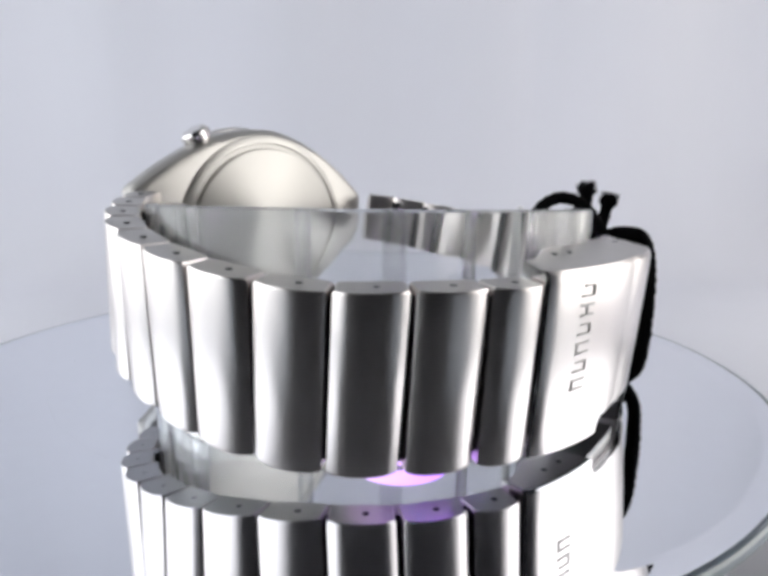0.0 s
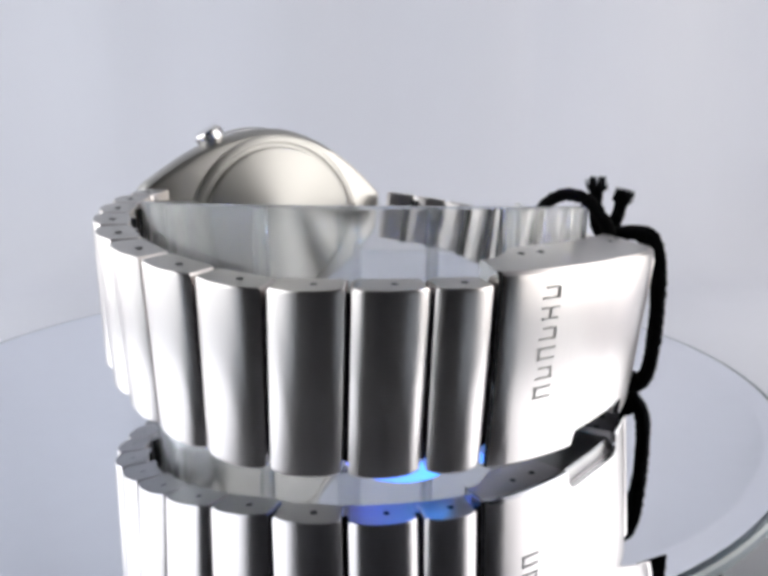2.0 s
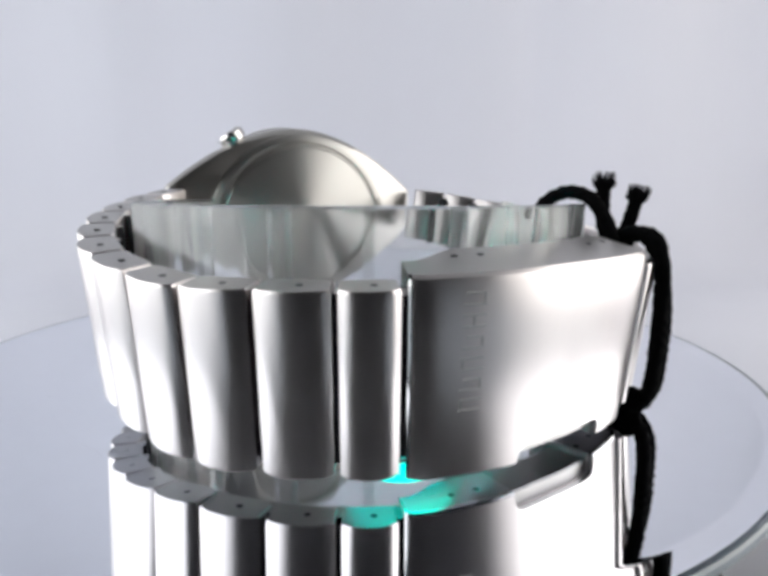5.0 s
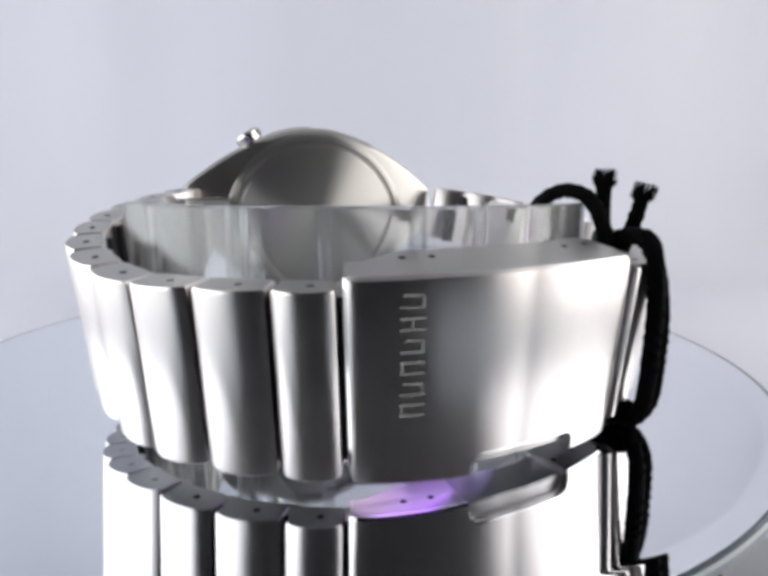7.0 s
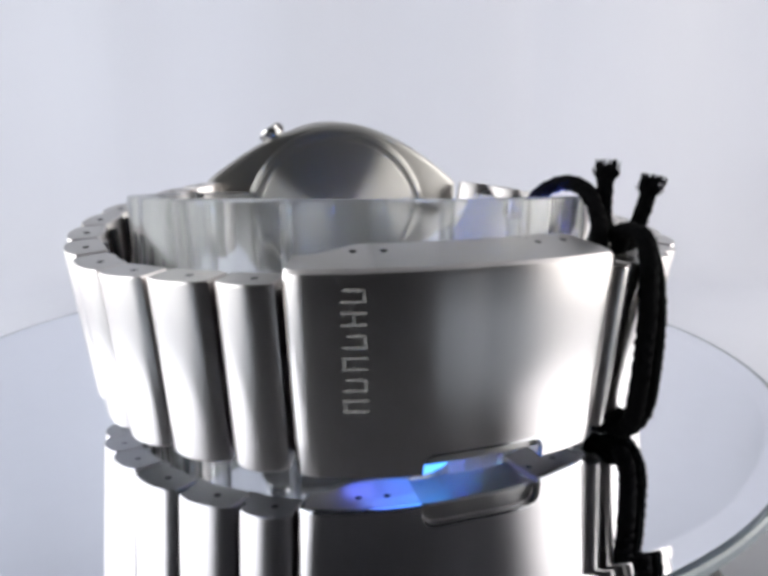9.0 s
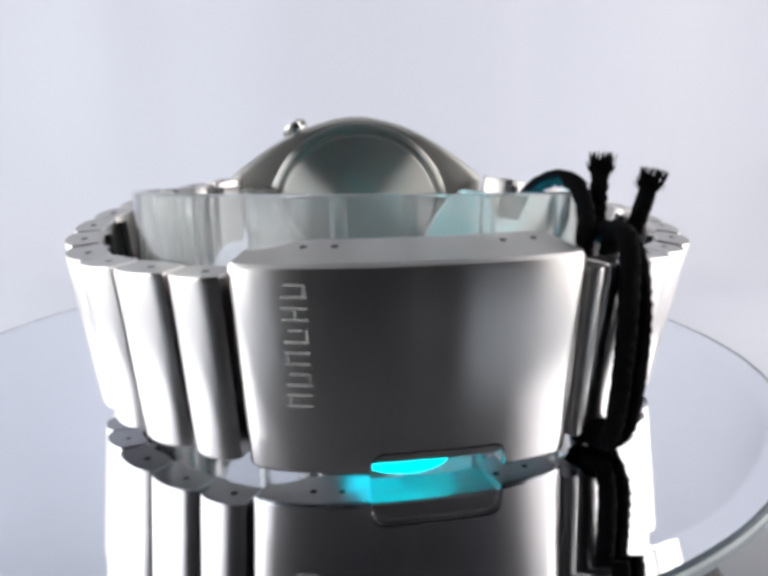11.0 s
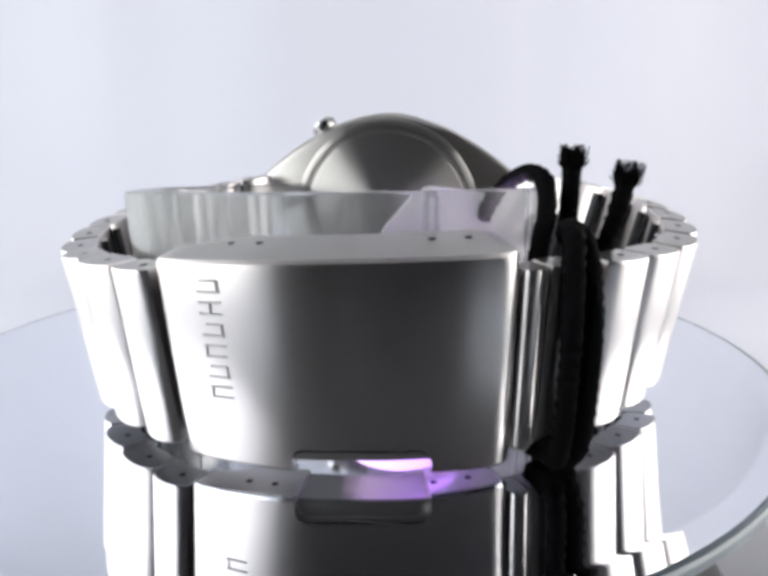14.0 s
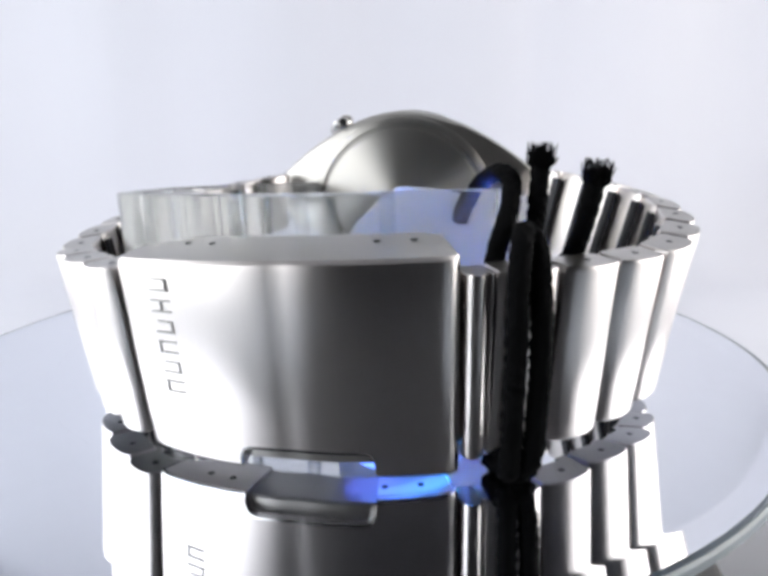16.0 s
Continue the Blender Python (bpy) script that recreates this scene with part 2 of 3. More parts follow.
def turntable():
    base = tagged(new("turntable"), "round mirrored glass turntable on a dark drum", "turntable")
    n = 160

    def ring(r, z):
        return [(r * math.cos(2 * math.pi * i / n), r * math.sin(2 * math.pi * i / n), z) for i in range(n)]
    rings = [ring(HOLE, -0.0012), ring(HOLE, 0), ring(BEVEL - 0.0004, 0), ring(BEVEL - 0.0004, -0.0012)]
    part("mirror_disc", loft(rings, closed=True), mirror, base, "clean silver mirror")
    prof = [(BEVEL - 0.0004, 0.0)] + [(BEVEL + 0.00012 * (k - 3), slope * 0.00001) for k, slope in enumerate((0.0, 0.05, 0.25, 0.75, 1.6, 2.9))]
    prof += [(R_DISC - 0.0005, prof[-1][1] + (R_DISC - 0.0005 - prof[-1][0]) * 0.112)]
    lip = prof[-1][1]
    rings = [ring(r, z) for r, z in prof] + [ring(R_DISC - 0.0005, -0.0012), ring(BEVEL - 0.0004, -0.0012)]
    part("bevel", loft(rings, closed=True), mirror, base, "bevelled mirror edge that offsets reflections")
    rings = [ring(R_DISC - 0.0003, -0.0009), ring(R_DISC - 0.0003, lip - 0.0003), ring(R_DISC, lip), ring(R_DISC + 0.0002, lip - 0.0002),
             ring(R_DISC + 0.0002, -0.0007), ring(R_DISC, -0.0009)]
    part("glass_rim", loft(rings, closed=True), glass_edge, base, "pale green ground glass rim")
    rings = [ring(0.0450, -0.0015), ring(0.0465, -0.0015), ring(0.0465, -0.016), ring(0.0450, -0.016)]
    part("drum", loft(rings, closed=True), black_plastic, base)
    return base


def mirror_plate():
    """An added still middle of the mirror, flush with the disc, with two round holes that let the lamp's light out."""
    base = tagged(new("mirror_plate"), "added still mirrored centre plate of the turntable with holes for the light", "mirror")
    bm = bmesh.new()
    for x, y, r, n in ((0, 0, HOLE - 0.0000005, 160), (SPOT[0] - DISC_AT[0], SPOT[1] - DISC_AT[1], 0.00255, 48),
                       (FRONT_SPOT[0] - DISC_AT[0], FRONT_SPOT[1] - DISC_AT[1], 0.0054, 48)):
        vs = [bm.verts.new((x + r * math.cos(2 * math.pi * k / n), y + r * math.sin(2 * math.pi * k / n), 0)) for k in range(n)]
        for p, q in zip(vs, vs[1:] + vs[:1]):
            bm.edges.new((p, q))
    bmesh.ops.triangle_fill(bm, use_beauty=True, edges=bm.edges[:], normal=(0, 0, 1))
    low_side = bmesh.ops.extrude_face_region(bm, geom=bm.faces[:], use_keep_orig=True)
    bmesh.ops.translate(bm, verts=[v for v in low_side["geom"] if isinstance(v, bmesh.types.BMVert)], vec=(0, 0, -0.0005))
    part("silvered_glass", bm, mirror, base, "clean silver mirror", sharp=20)
    # unseen tube, added to narrow the light and hide the ring from low views
    part("lamp_tube", loft([[(r * math.cos(2 * math.pi * i / 48), r * math.sin(2 * math.pi * i / 48), z) for i in range(48)]
                            for r, z in ((0.00256, -0.00055), (0.00276, -0.00055), (0.00276, -0.0044), (0.00256, -0.0044))], closed=True), black_plastic, base,
         "added short black tube that narrows the light from the lamp hole", Matrix.Translation((SPOT[0] - DISC_AT[0], SPOT[1] - DISC_AT[1], 0)))
    return base


def lamp_pedestal():
    """The still foot of the turntable with a post added for the colour wheel to turn on."""
    base = tagged(new("lamp_pedestal"), "black plastic foot of the turntable with a short post", "base")
    base.matrix_basis = Matrix.Translation((SPOT[0], SPOT[1] + AXLE, 0))
    part("foot", lathe([(0.034, -0.0285), (0.035, -0.0280), (0.035, -0.0215), (0.034, -0.0210), (0.001, -0.0210)]), black_plastic, base)
    part("post", lathe([(0.003, -0.0212), (0.003, -0.0118), (0.0027, -0.0116), (0.0002, -0.0116)], 32), black_plastic, base)
    return base


def colour_wheel():
    """An added glowing wheel, standing in for a colour-changing LED, that turns under the holes in the mirror."""
    n = 96
    hub = tagged(new("colour_wheel"), "added glowing colour wheel in place of a colour-changing LED under the disc", "lamp")

    def hoop(r0, r1, z0, z1):
        return loft([[(r * math.cos(2 * math.pi * i / n), r * math.sin(2 * math.pi * i / n), z) for i in range(n)]
                     for r, z in ((r0, z0), (r0, z1), (r1, z1), (r1, z0))], closed=True)
    part("led_hue_ring", hoop(0.0040, 0.0147, -0.0004, 0), colour_wheel_material("inner_led_hues", 2000.0), hub)
    part("led_hue_ring", hoop(0.0152, 0.0268, 0.0063, 0.0067), colour_wheel_material("outer_led_hues", 2.3), hub, "", pose(0, 0, 0, 0, 0, -28))
    # unseen baffle, added to keep the inner ring's light out of the front hole
    part("baffle", hoop(0.0148, 0.0151, -0.0008, 0.0079), black_plastic, hub)
    part("rim", hoop(0.0270, 0.0274, -0.0008, 0.0067), black_plastic, hub)
    part("hub_plate", lathe([(0.0003, -0.0014), (0.0274, -0.0014), (0.0274, -0.0008), (0.0003, -0.0008)], 64), black_plastic, hub)
    return hub


# ---- the watch: clasp towards -y, case towards +y, heights above the mirror ----
def outer(a):
    """The bracelet's outer top edge: angle from the clasp's middle (degrees, + to the right) to plan radius, mm."""
    k = abs(a)
    left = np.interp(k, [0, 14, 25.6, 34.4, 44, 54, 64, 74, 84, 93, 102, 115, 133, 145], [35.5, 36.3, 37.0, 37.4, 38.0, 38.4, 38.2, 38.0, 37.3, 36.6, 36.0, 35.2, 34.9, 34.6])
    right = np.interp(k, [0, 14, 22.8, 32, 41, 51, 62, 75, 95, 115, 133, 145], [35.5, 35.8, 36.0, 35.8, 36.3, 36.9, 38.2, 38.7, 38.6, 37.2, 35.6, 35.0])
    return float(left if a < 0 else right)


def plan(a, inset=0.0):
    r = outer(a) - inset
    return Vector((r * math.sin(radians(a)), -r * math.cos(radians(a)), 0))


def low(y):
    """Height of the bracelet's lower edge, mm."""
    return 3.2 + 8.6 * min(1.0, max(0.0, (y + 22) / 52)) ** 1.15


HIGH = 16.4


def link_mesh(w, thick, height, slope=0.0):
    """A long bar with a domed outside; -y is outside, z along the bar. slope: rise of its ends per width."""
    prof = []
    for k in range(13):
        u = -1 + 2 * k / 12
        prof.append((u * w / 2 * MM, (-1.25 * math.sqrt(max(0, 1 - (u * 0.95) ** 2)) + 0.45) * MM))
    prof += [(w / 2 * MM * 0.97, (thick - 0.9) * MM), (w / 2 * MM * 0.8, (thick - 0.6) * MM), (-w / 2 * MM * 0.8, (thick - 0.6) * MM), (-w / 2 * MM * 0.97, (thick - 0.9) * MM)]
    rings = []
    for z, s, d in ((0, 0.94, 0.10), (0.12, 0.98, 0.03), (0.3, 1, 0), (height - 0.3, 1, 0), (height - 0.12, 0.98, 0.03), (height, 0.94, 0.10)):
        rings.append([(x * s, y * s + d * MM * 0.4, z * MM + x * s * slope) for x, y in prof])
    bm = loft(rings)
    bm.faces.ensure_lookup_table()
    # end faces take the darker steel: their dimmer reflection is put into the colour
    for f in bm.faces[-2:]:
        f.material_index = 1
    me = mesh_of("link", bm, brushed, 30)
    me.materials.append(satin)
    return me


LEAN_LEFT = ([0, 25, 34, 44, 54, 64, 74, 85, 95, 105, 118, 145],
             [0, -0.7, -0.85, -0.8, -0.95, -1.1, -1.3, -1.1, -0.6, 0, 0.3, 0.4],
             [-1.1, -1.2, -1.46, -1.7, -2.0, -1.9, -1.6, -1.2, -1.0, -0.8, -0.6, 0])
LEAN_RIGHT = ([0, 24, 39, 49, 57, 66, 75, 85, 95, 104, 115, 125, 145],
              [0, 0.05, 0.6, 1.1, 1.2, 1.4, 2.0, 2.7, 3.3, 3.6, 3.6, 3.4, 3.0],
              [-1.1, -1.5, -1.6, -1.8, -2.2, -2.5, -2.7, -2.5, -1.8, -1.1, -0.2, 0.6, 1.3])


def placed(a, inset=0.0):
    """The frame of a link at angle a: origin at its lower end, z along the bar, leaning outwards at the top."""
    p, q0, q1 = plan(a, inset), plan(a - 1.5), plan(a + 1.5)
    at, lean_x, lean_y = LEAN_LEFT if a < 0 else LEAN_RIGHT
    lean = Vector((float(np.interp(abs(a), at, lean_x)), float(np.interp(abs(a), at, lean_y)), 0))
    up = (Vector((0, 0, HIGH)) + lean).normalized()
    along = Vector((q1.x - q0.x, q1.y - q0.y, 0))
    along = (along - up * along.dot(up)).normalized()
    m = Matrix((along, up.cross(along).normalized(), up)).transposed().to_4x4()
    m.translation = (p - lean + Vector((0, 0, low(p.y)))) * MM
    return m


def watch():
    base = tagged(new("wristwatch"), "stainless steel wristwatch standing on its side, bracelet closed", "watch")
    # links: equal steps along the curve, from the clasp's ends to the lugs
    slim = link_mesh(2.0, 2.8, HIGH)
    blade = link_mesh(0.55, 2.6, HIGH)
    # joints and plates coloured near black to paint the shade inside the gaps
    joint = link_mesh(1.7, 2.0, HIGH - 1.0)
    joint.materials[0] = dark_trim_and_shade
    shade_plate = link_mesh(4.6, 2.2, HIGH - 1.6)
    shade_plate.materials[0] = dark_trim_and_shade
    pin = mesh_of("pin", lathe([(0.00032, -0.0002), (0.00032, 0.00003), (0.00025, 0.00004), (0.00001, 0.00004)], 12), dark_trim_and_shade)
    for side in (-1, 1):
        a, run = (25.6, 0.0) if side < 0 else (23.0, 0.0)
        stops = []
        while abs(a) < 143:
            p0, p1 = plan(side * a), plan(side * (a + 0.25))
            run += (p1 - p0).length
            a += 0.25
            stops.append((run, a))
        runs, angles = [s[0] for s in stops], [s[1] for s in stops]
        first, pitch = 2.95, 6.6
        if side < 0:
            # added plate, its near-black colour is the shade left of the clasp
            part("gap_shade_plate", shade_plate, None, base, "near-black plate painting the shade in the gap beside the clasp", placed(-float(np.interp(0.6, runs, angles)), 2.4) @ Matrix.Translation((0, 0, 0.0008)))
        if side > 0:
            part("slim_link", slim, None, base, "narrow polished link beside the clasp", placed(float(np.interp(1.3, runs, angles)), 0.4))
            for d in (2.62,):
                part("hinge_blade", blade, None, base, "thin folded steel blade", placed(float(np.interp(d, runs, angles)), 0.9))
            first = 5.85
            # two added plates, painted as the shade behind slim link and blade
            part("gap_shade_plate", shade_plate, None, base, "near-black plate painting the shade in the gap beside the clasp", placed(float(np.interp(0.6, runs, angles)), 2.6) @ Matrix.Translation((0, 0, 0.0008)))
            part("gap_shade_plate", shade_plate, None, base, "near-black plate painting the shade in the gap beside the clasp", placed(float(np.interp(2.7, runs, angles)), 2.2) @ Matrix.Translation((0, 0, 0.0008)))
        s = first
        while s < runs[-1] - 1.5:
            mid = side * float(np.interp(s, runs, angles))
            m = placed(mid)
            ends = [placed(mid + side * k).translation for k in (-4, 4)]
            rise = (ends[1] - ends[0]).dot(m.col[2].xyz) / abs((ends[1] - ends[0]).dot(m.col[0].xyz)) * side
            o = part("link", link_mesh(6.08 if s > first else 4.95 if side < 0 else 5.6, 3.6, HIGH, rise), None, base, "", m)
            part("pin", pin, None, o, "", Matrix.Translation((0.0004, 0.0012, HIGH * MM)))
            part("pin", pin, None, o, "", Matrix.Translation((0.0004, 0.0012, 0)) @ pose(0, 0, 0, 180))
            step = pitch if s > first else 5.98 if side < 0 else 6.3
            if s + step < runs[-1] - 1.5:
                # joining bar coloured near black for the shade between two links
                part("shaded_connector", joint, None, base, "", placed(side * float(np.interp(s + step / 2, runs, angles)), 2.1) @ Matrix.Translation((0, 0, 0.0005)))
            s += step
    # clasp: a bowed cover over folded blades, with a round-cornered notch in its lower edge
    rings = []
    n0, n1, nt = -7.9, 11.4, 4.3
    angles = sorted([-25.4 + 48.2 * k / 40 for k in range(41)] + [-25.2, -24.9, 22.3, 22.6] + [n0 - 0.05, n0, n0 + 0.3, n0 + 0.9, n0 + 1.8, n1 - 1.8, n1 - 0.9, n1 - 0.3, n1, n1 + 0.05])
    for a in angles:
        e = min(1.0, min(a + 25.4, 22.8 - a) / 2.2)
        m = placed(a)
        b0 = m.translation.z / MM
        zb = float(np.interp(a, [-25, 24], [2.6, 1.9])) - b0
        foot = zb
        if n0 <= a <= n1:
            q = min(a - n0, n1 - a)
            zb = nt - b0 - 1.1 * (1 - math.sqrt(max(0, 1 - max(0, 1 - q / 1.8) ** 2)))
        zt = float(np.interp(a, [-25, 24], [20.5, 21.0])) - b0
        t = 3.0 + 2.7 * smooth(-25.4, -15, a) - 0.9 * smooth(18, 22.8, a)
        back = (1 - e) ** 2 * 0.5
        tb = 1.1 if n0 <= a <= n1 else t
        ring = []
        notched = n0 <= a <= n1
        lean = -0.06 / (6.2 - b0 - foot - 0.25)
        edge = -0.14 + lean * (zb - foot)
        for y, z in ((edge - 0.25 * lean if notched else 0.0, zb), (edge, zb + 0.25), (-0.2, 6.2 - b0), (-0.24, 9), (-0.2, 13), (-0.14, zt - 0.8), (0.0, zt - 0.25), (0.3, zt + 0.05), (t, zt + 0.05 + 0.16 * t), (tb, zb + 0.1), (0.4, zb)):
            ring.append(m @ Vector((0, (y + back) * MM, z * MM)))
        rings.append(ring)
    bm = loft(rings)
    bm.faces.ensure_lookup_table()
    # top and back in darker steel, a dim reflection painted as colour; edges polished
    for k, f in enumerate(bm.faces):
        if k < 11 * (len(rings) - 1) and k % 11 in (7, 8):
            f.material_index = 1
        elif k < 11 * 2 or k >= 11 * (len(rings) - 3) or k % 11 in (0, 10):
            f.material_index = 2
    clasp = part("clasp", bm, brushed, base, "curved brushed steel folding clasp", sharp=28)
    clasp.data.materials.append(satin)
    clasp.data.materials.append(polished)
    rings = []
    for k in range(21):
        m = placed(n0 - 1.6 + (n1 - n0 + 3.2) * k / 20)
        b0 = m.translation.z / MM
        rings.append([m @ Vector((0, y * MM, (z - b0) * MM)) for y, z in ((0.75, nt - 1.3), (0.75, 7.5), (5.5, 7.5), (5.5, nt - 1.5), (0.95, nt - 1.5))])
    part("inner_blade", loft(rings), satin, clasp, "folded steel blade behind the notch", sharp=28)
    for a in (-17, -12.5, 12.5, 18):
        m = placed(a)
        b0 = m.translation.z / MM
        part("pin", pin, None, clasp, "", m @ Matrix.Translation((0, 0.0040, (float(np.interp(a, [-25, 24], [20.5, 21.0])) - b0 + 0.69) * MM)))
        part("pin", pin, None, clasp, "", m @ Matrix.Translation((0, 0.0022, (float(np.interp(a, [-25, 24], [2.6, 1.9])) - b0 + 0.04) * MM)) @ pose(0, 0, 0, 180))
    # engraved mark: a row of plain strokes up the plate
    for k in range(6):
        z = 5.75 + k * 1.84
        end = (-0.85, 0.85, -0.85, 0.85, 0.0, 0.85)[k]
        for dx, dz, w, h in ((0.0, 0.0, 2.1, 0.17), (0.0, 0.95, (2.1, 1.5, 2.1, 1.2, 2.1, 1.5)[k], 0.17), (end, 0.47, 0.2, 1.1)):
            m = placed(-17.0 + dx * 1.55) @ Matrix.Translation((0, -0.00021, (z + dz) * MM))
            part("engraved_stroke", block(-w / 2 * MM, w / 2 * MM, -0.00012, 0.0003, -h / 2 * MM, h / 2 * MM, 0.00005), engraved, clasp, "", m)
    # case, lying behind the loop, its back towards the clasp
    head = Matrix.Translation((-1.0 * MM, 27.0 * MM, 19.75 * MM)) @ pose(0, 0, 0, 3) @ pose(0, 0, 0, -90)
    # in this frame z points to the dial side, y to the crown
    n = 96

    def outline(r, grow, lug):
        """Round at the top and bottom, drawn out to flat lug ends at the sides."""
        pts = []
        half = r + lug
        for i in range(n):
            th = 2 * math.pi * i / n
            c, s = math.cos(th), math.sin(th)
            x = half * math.copysign(min(1.0, abs(c) * 1.06), c)
            flat = 7.6 + (r - 7.6) * (1 - min(1.0, abs(x) / half) ** 1.85)
            y = math.copysign(min(flat, 99), s) if abs(c) * 1.06 < 1 else s / math.sin(math.acos(1 / 1.06)) * 7.6
            pts.append((x * grow * MM, y * grow * MM))
        return pts
    rings = []
    for z, g, lug in ((-0.3, 0.93, 4.6), (0.2, 0.975, 4.8), (1.0, 0.995, 4.8), (4.5, 1.0, 4.2), (6.4, 0.985, 2.4), (7.2, 0.95, 1.0)):
        rings.append([(x, -y, z * MM) for x, y in outline(18.6, g, lug + 0.7)])
    part("case", loft(rings), satin, base, "rounded satin steel case", head)
    part("bezel", lathe([(0.0186, 0.0071), (0.0190, 0.0074), (0.0186, 0.0086), (0.0170, 0.0093), (0.0160, 0.0090), (0.0160, 0.0073)]), polished, base, "", head)
    part("crystal", lathe([(0.0159, 0.0074), (0.0159, 0.0088), (0.0150, 0.0091), (0.0001, 0.0093)]), clear, base, "flat clear watch glass", head)
    part("case_back", lathe([(0.0176, 0.0002), (0.0174, -0.0006), (0.0168, -0.0010), (0.0162, -0.0010), (0.0160, -0.0007), (0.0154, -0.0007), (0.0152, -0.0012), (0.0148, -0.0014), (0.0003, -0.0015)]), case_back_steel(), base, "round brushed screw-down case back", head)
    out = Vector((-0.59, -0.807, 0))
    crown = part("crown", lathe([(0.0013, 0.0), (0.0013, 0.0008), (0.0020, 0.0009), (0.0022, 0.0012), (0.0022, 0.0026), (0.0019, 0.0030), (0.0002, 0.0031)], 32), polished, base, "small polished winding crown",
                 head @ Matrix.Translation(out * 0.0184 + Vector((0, 0, 0.0030))) @ out.to_track_quat("Z", "Y").to_matrix().to_4x4())
    for k in range(16):
        th = 2 * math.pi * k / 16
        part("ridge", block(-0.0002, 0.0002, -0.00025, 0.00025, 0.0013, 0.0025, 0.00008), polished, crown, "", Matrix.Translation((0.0022 * math.cos(th), 0.0022 * math.sin(th), 0)) @ pose(0, 0, 0, 0, 0, math.degrees(th)))
    return base


def case_back_steel():
    """Circular brushing: grain that runs round the middle."""
    m = material("case_back_steel", (0.50, 0.485, 0.46), 0.4, 1.0, Anisotropic=0.95, Anisotropic_Rotation=0.25)
    t = m.node_tree
    tan = node(m, "ShaderNodeTangent")
    tan.direction_type, tan.axis = "RADIAL", "Z"
    b = t.nodes["Principled BSDF"]
    t.links.new(tan.outputs[0], b.inputs["Tangent"])
    co = node(m, "ShaderNodeTexCoord")
    ln = node(m, "ShaderNodeVectorMath")
    ln.operation = "LENGTH"
    t.links.new(co.outputs["Object"], ln.inputs[0])
    n1 = node(m, "ShaderNodeTexNoise", Scale=9000.0, Detail=2.0)
    n1.noise_dimensions = "1D"
    t.links.new(ln.outputs["Value"], n1.inputs["W"])
    r = node(m, "ShaderNodeMapRange")
    r.inputs[3].default_value, r.inputs[4].default_value = 0.28, 0.44
    t.links.new(n1.outputs[0], r.inputs[0])
    t.links.new(r.outputs[0], b.inputs["Roughness"])
    return m


# ---- the clear cuff that holds the bracelet open ----
def cuff():
    base = tagged(new("display_cuff"), "clear plastic display cuff inside the bracelet, standing on the mirror", "display stand")
    th, top = 1.5, 25.6
    a0, a1 = -196, 41

    def reach(a):
        """Outer radius of the bent band, mm: flat stretches between soft creases."""
        f = ((a + 18) % 34) - 17
        r = 32.4 - 0.9 * (1 - abs(f) / 17) - 2.0 * (1 - smooth(26, 42, abs(min(a, 0)))) - 1.0 * smooth(4, 15, a)
        return r + (28.3 - r) * smooth(10, 24, a)
    nseg = 150
    rings = []
    for k in range(nseg + 1):
        a = a0 + (a1 - a0) * k / nseg
        r = reach(a)
        d = Vector((math.sin(radians(a)), -math.cos(radians(a)), 0))
        p, q = d * r, d * (r - th)
        lo = 1.05
        sec = [(p, lo), (p, top - 0.3), (p.lerp(q, 0.08), top - 0.1), (p.lerp(q, 0.25), top), (p.lerp(q, 0.75), top), (q, top - 0.3), (q, lo)]
        rings.append([(v.x * MM, v.y * MM, z * MM) for v, z in sec])
    part("band", loft(rings), clear, base, "bent clear plastic band", sharp=40)
    for a, w in ((-46, 2.2), (-31, 1.1), (-14, 1.6), (-1, 1.3), (14.5, 1.4), (39.5, 1.6), (-62, 1.4), (-88, 1.8), (-150, 2.0)):
        r = reach(a) - th - 0.5
        d = Vector((math.sin(radians(a)), -math.cos(radians(a)), 0)) * r * MM
        part("hem", block(-w / 2 * MM, w / 2 * MM, -0.45 * MM, 0.45 * MM, 1.3 * MM, (top - 0.4) * MM, 0.0003), clear, base, "folded upright crease in clear plastic", Matrix.Translation(d) @ pose(0, 0, 0, 0, 0, a))
    return base


# ---- swing tag and its cord ----
def tag():
    base = tagged(new("swing_tag"), "white card price tag hanging inside the bracelet", "tag")
    w = [(-7.6, 2.0), (15.4, 2.0), (15.4, 24.3), (0.6, 25.8), (-0.2, 25.7), (-2.2, 23.4), (-4.6, 21.3), (-6.2, 19.0)]
    rings = [[(x * MM, y * MM, z * MM) for x, z in w] for y in (-0.2, 0.2)]
    part("card", loft(rings), paper, base, "", Matrix.Translation((6.6 * MM, -19.0 * MM, 0)) @ pose(0, 0, 0, 0, 0, 29))
    return base


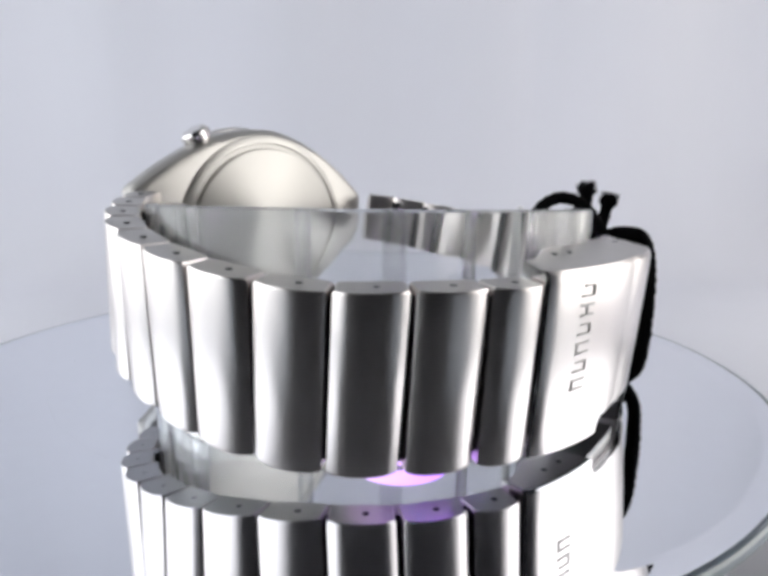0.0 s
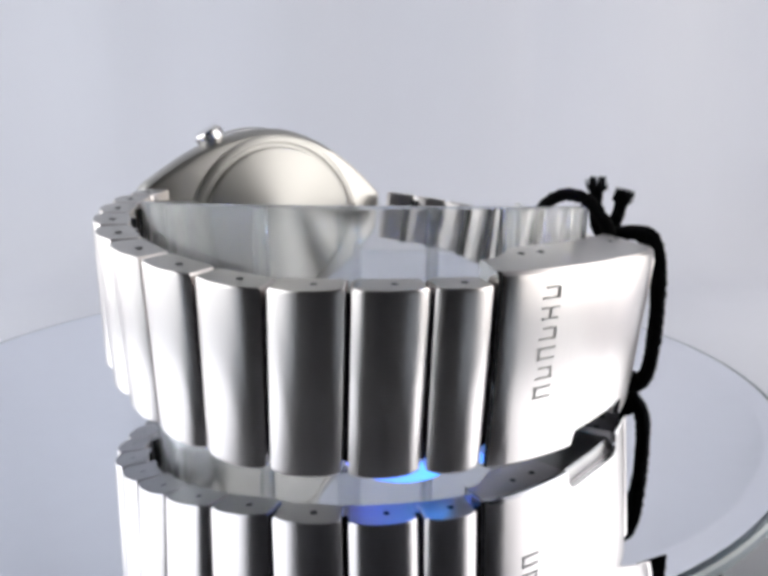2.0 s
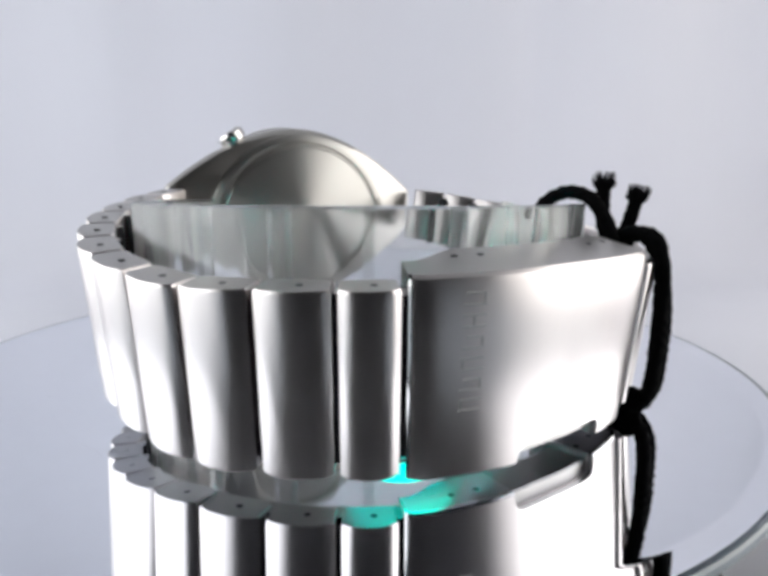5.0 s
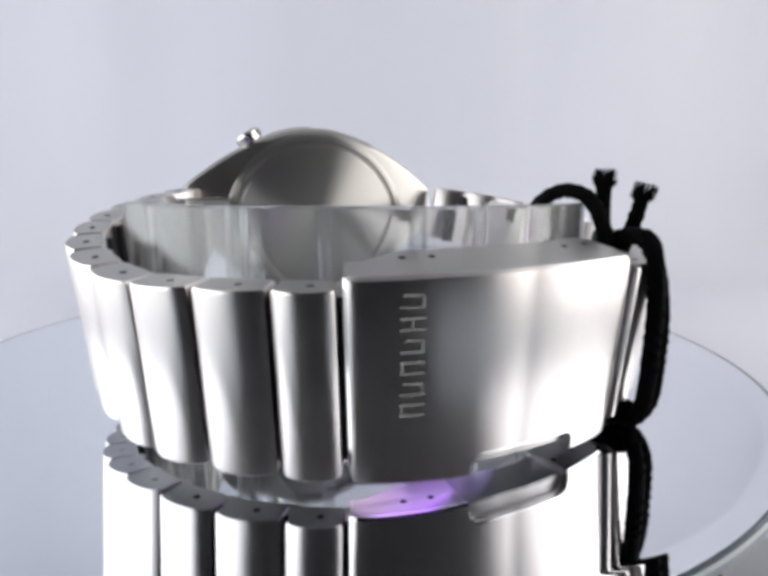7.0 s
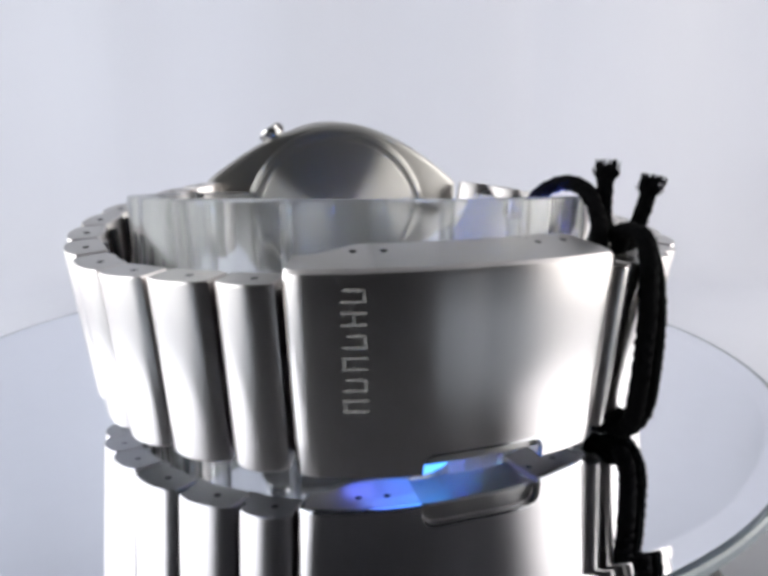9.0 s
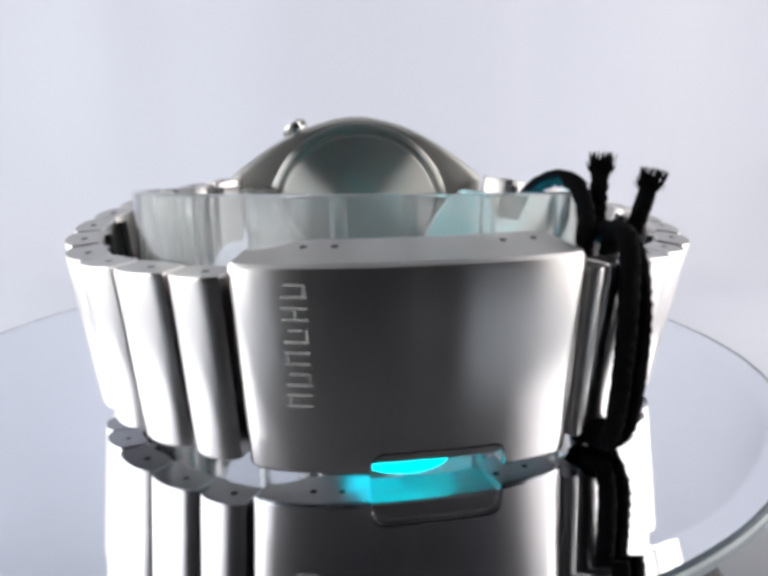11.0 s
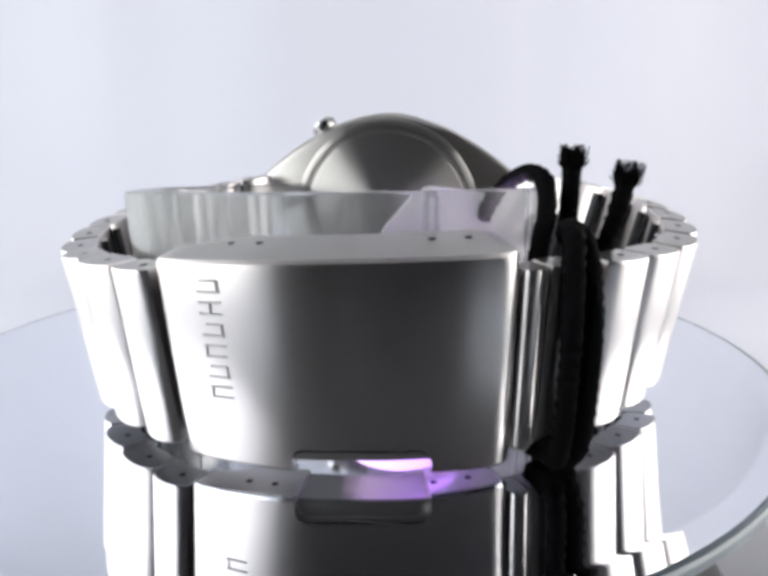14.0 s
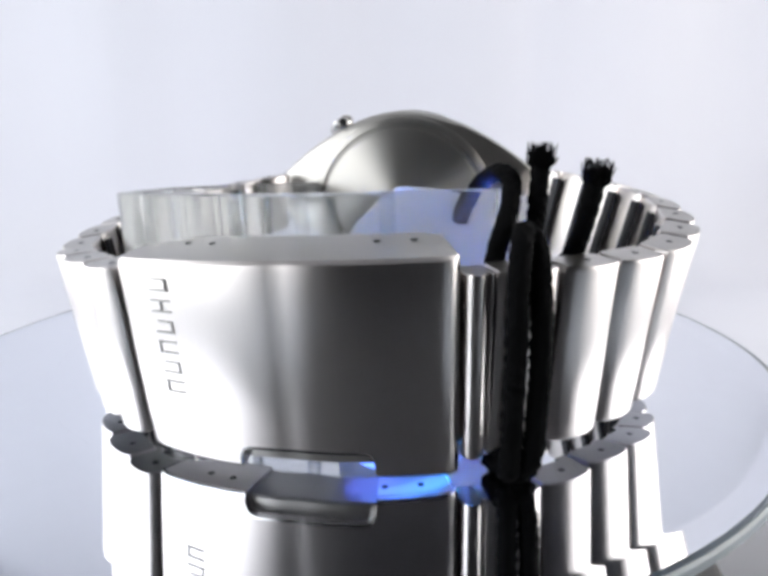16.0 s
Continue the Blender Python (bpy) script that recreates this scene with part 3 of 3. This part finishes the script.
def fray(p, d, r, length, seed, parent):
    rnd = random.Random(seed)
    bm = bmesh.new()
    d = Vector(d).normalized()
    side = d.orthogonal().normalized()
    up = d.cross(side)
    for k in range(260):
        a, q = rnd.uniform(0, 2 * math.pi), math.sqrt(rnd.random())
        o = (side * math.cos(a) + up * math.sin(a)) * q
        s = Vector(p) + o * r * 0.8
        e = s + d * length * (0.3 + 0.7 * rnd.random() ** 1.5) + o * r * rnd.uniform(0.1, 1.25)
        wv = (side * rnd.uniform(-1, 1) + up * rnd.uniform(-1, 1)).normalized() * 0.00005
        w2 = d.cross(wv).normalized() * 0.00005
        mid = s.lerp(e, 0.5) + o * r * 0.25
        rows = [[bm.verts.new(c + v) for v in (wv, w2, -wv, -w2)] for c in (s, mid, e)]
        for r0, r1 in zip(rows, rows[1:]):
            for i in range(4):
                bm.faces.new((r0[i], r0[(i + 1) % 4], r1[(i + 1) % 4], r1[i]))
    part("frayed_end", bm, cord_black, parent)


def cord():
    base = tagged(new("cord"), "black twisted cord knotted round the bracelet, ends frayed", "cord")
    R = 0.00084

    def mm(*ps):
        return [(x * MM, y * MM, z * MM) for x, y, z in ps]
    part("tag_loop", tube(mm(*CORD_LOOP), R, 12, 4, 0.22), cord_black, base)
    part("strand", tube(mm(*CORD_A), R, 12, 4, 0.22), cord_black, base)
    part("strand", tube(mm(*CORD_B), R, 12, 4, 0.22), cord_black, base)
    part("knot", tube(mm(*CORD_KNOT), R * 1.05, 12, 4, 0.22), cord_black, base)
    for path, seed in ((CORD_A, 1), (CORD_B, 2)):
        p, q = Vector(path[-1]) * MM, Vector(path[-2]) * MM
        fray(p - (p - q).normalized() * 0.0008, p - q, R, 0.0024, seed, base)
    return base


# paths of the cord, in mm
CORD_LOOP = [(12.6, -16.2, 21.2), (13.3, -17.0, 23.2), (14.8, -18.4, 25.9), (16.6, -20.2, 27.0), (17.7, -22.6, 26.2), (17.5, -25.2, 23.6), (16.6, -27.0, 20.8), (16.2, -27.8, 17.0), (16.4, -27.8, 8.0), (16.8, -28.4, 2.6), (17.0, -29.4, 2.2)]
CORD_A = [(17.6, -29.8, 2.3), (17.9, -31.2, 2.2), (18.0, -32.3, 4.0), (18.1, -32.7, 8.0), (18.2, -32.7, 14.0), (18.2, -32.3, 19.0), (18.4, -31.0, 21.9), (18.7, -28.2, 22.3), (19.2, -25.2, 21.6), (19.9, -23.2, 22.6), (20.1, -22.6, 25.5), (20.2, -22.5, 28.0)]
CORD_B = [(19.0, -29.4, 2.2), (19.4, -30.7, 2.3), (19.8, -31.8, 4.6), (20.0, -32.0, 9.0), (20.1, -31.9, 13.5), (20.0, -31.2, 18.0), (19.6, -29.8, 21.4), (19.0, -27.7, 21.9), (20.2, -25.2, 18.8), (21.8, -22.9, 17.8), (23.4, -22.9, 20.0), (24.2, -23.7, 23.4), (24.6, -24.2, 26.4)]
CORD_KNOT = [(16.4, -28.8, 2.0), (17.4, -30.2, 2.3), (18.8, -30.6, 2.0), (19.6, -29.6, 2.2), (18.2, -28.7, 2.6), (17.2, -29.4, 3.0), (18.2, -30.4, 3.2), (19.6, -29.7, 2.4)]

# ---- assembly ----
backdrop()
table()
softbox("side_softbox", Matrix.Translation((-0.305, -0.128, 0.12)) @ pose(0, 0, 0, 0, -90), 0.298, 0.76, cool_glow, "long white cloth softbox standing beside the turntable")
softbox("side_softbox", Matrix.Translation((0.305, -0.008, 0.12)) @ pose(0, 0, 0, 0, 90), 0.298, 0.44, diffuser_glow, "white cloth softbox standing beside the turntable")
softbox("roof_softbox", pose(0, 0.08, 0.29), 0.58, 0.36, roof_glow, "wide cloth softbox hung above the turntable")
phone()
lamp_pedestal()
disc = turntable()
plate = mirror_plate()
riders = [watch(), cuff(), tag(), cord()]
wheel = colour_wheel()


def motions():
    """All that rides on the disc turns and wobbles with it; the added centre plate and colour wheel only wobble."""
    ride, spun, still, spins = [], [], [], []
    for t, turn, lift, lean_x, lean_y, dx, dy in TURN:
        wobble = pose(0, 0, lift * MM, lean_x, lean_y, 0)
        ride.append((t, Matrix.Translation((dx * MM, dy * MM, 0)) @ wobble @ pose(0, 0, 0, 0, 0, turn)))
        spun.append((t, wobble @ pose(*DISC_AT, MIRROR_AT, 0, 0, turn)))
        still.append((t, wobble @ pose(*DISC_AT, MIRROR_AT)))
        spins.append((t, wobble @ pose(SPOT[0], SPOT[1] + AXLE, -0.0075, 0, 0, 78 - 360 * t / 7.0)))
    for thing in riders:
        walk(thing, ride)
    walk(disc, spun)
    walk(plate, still)
    walk(wheel, spins)


motions()
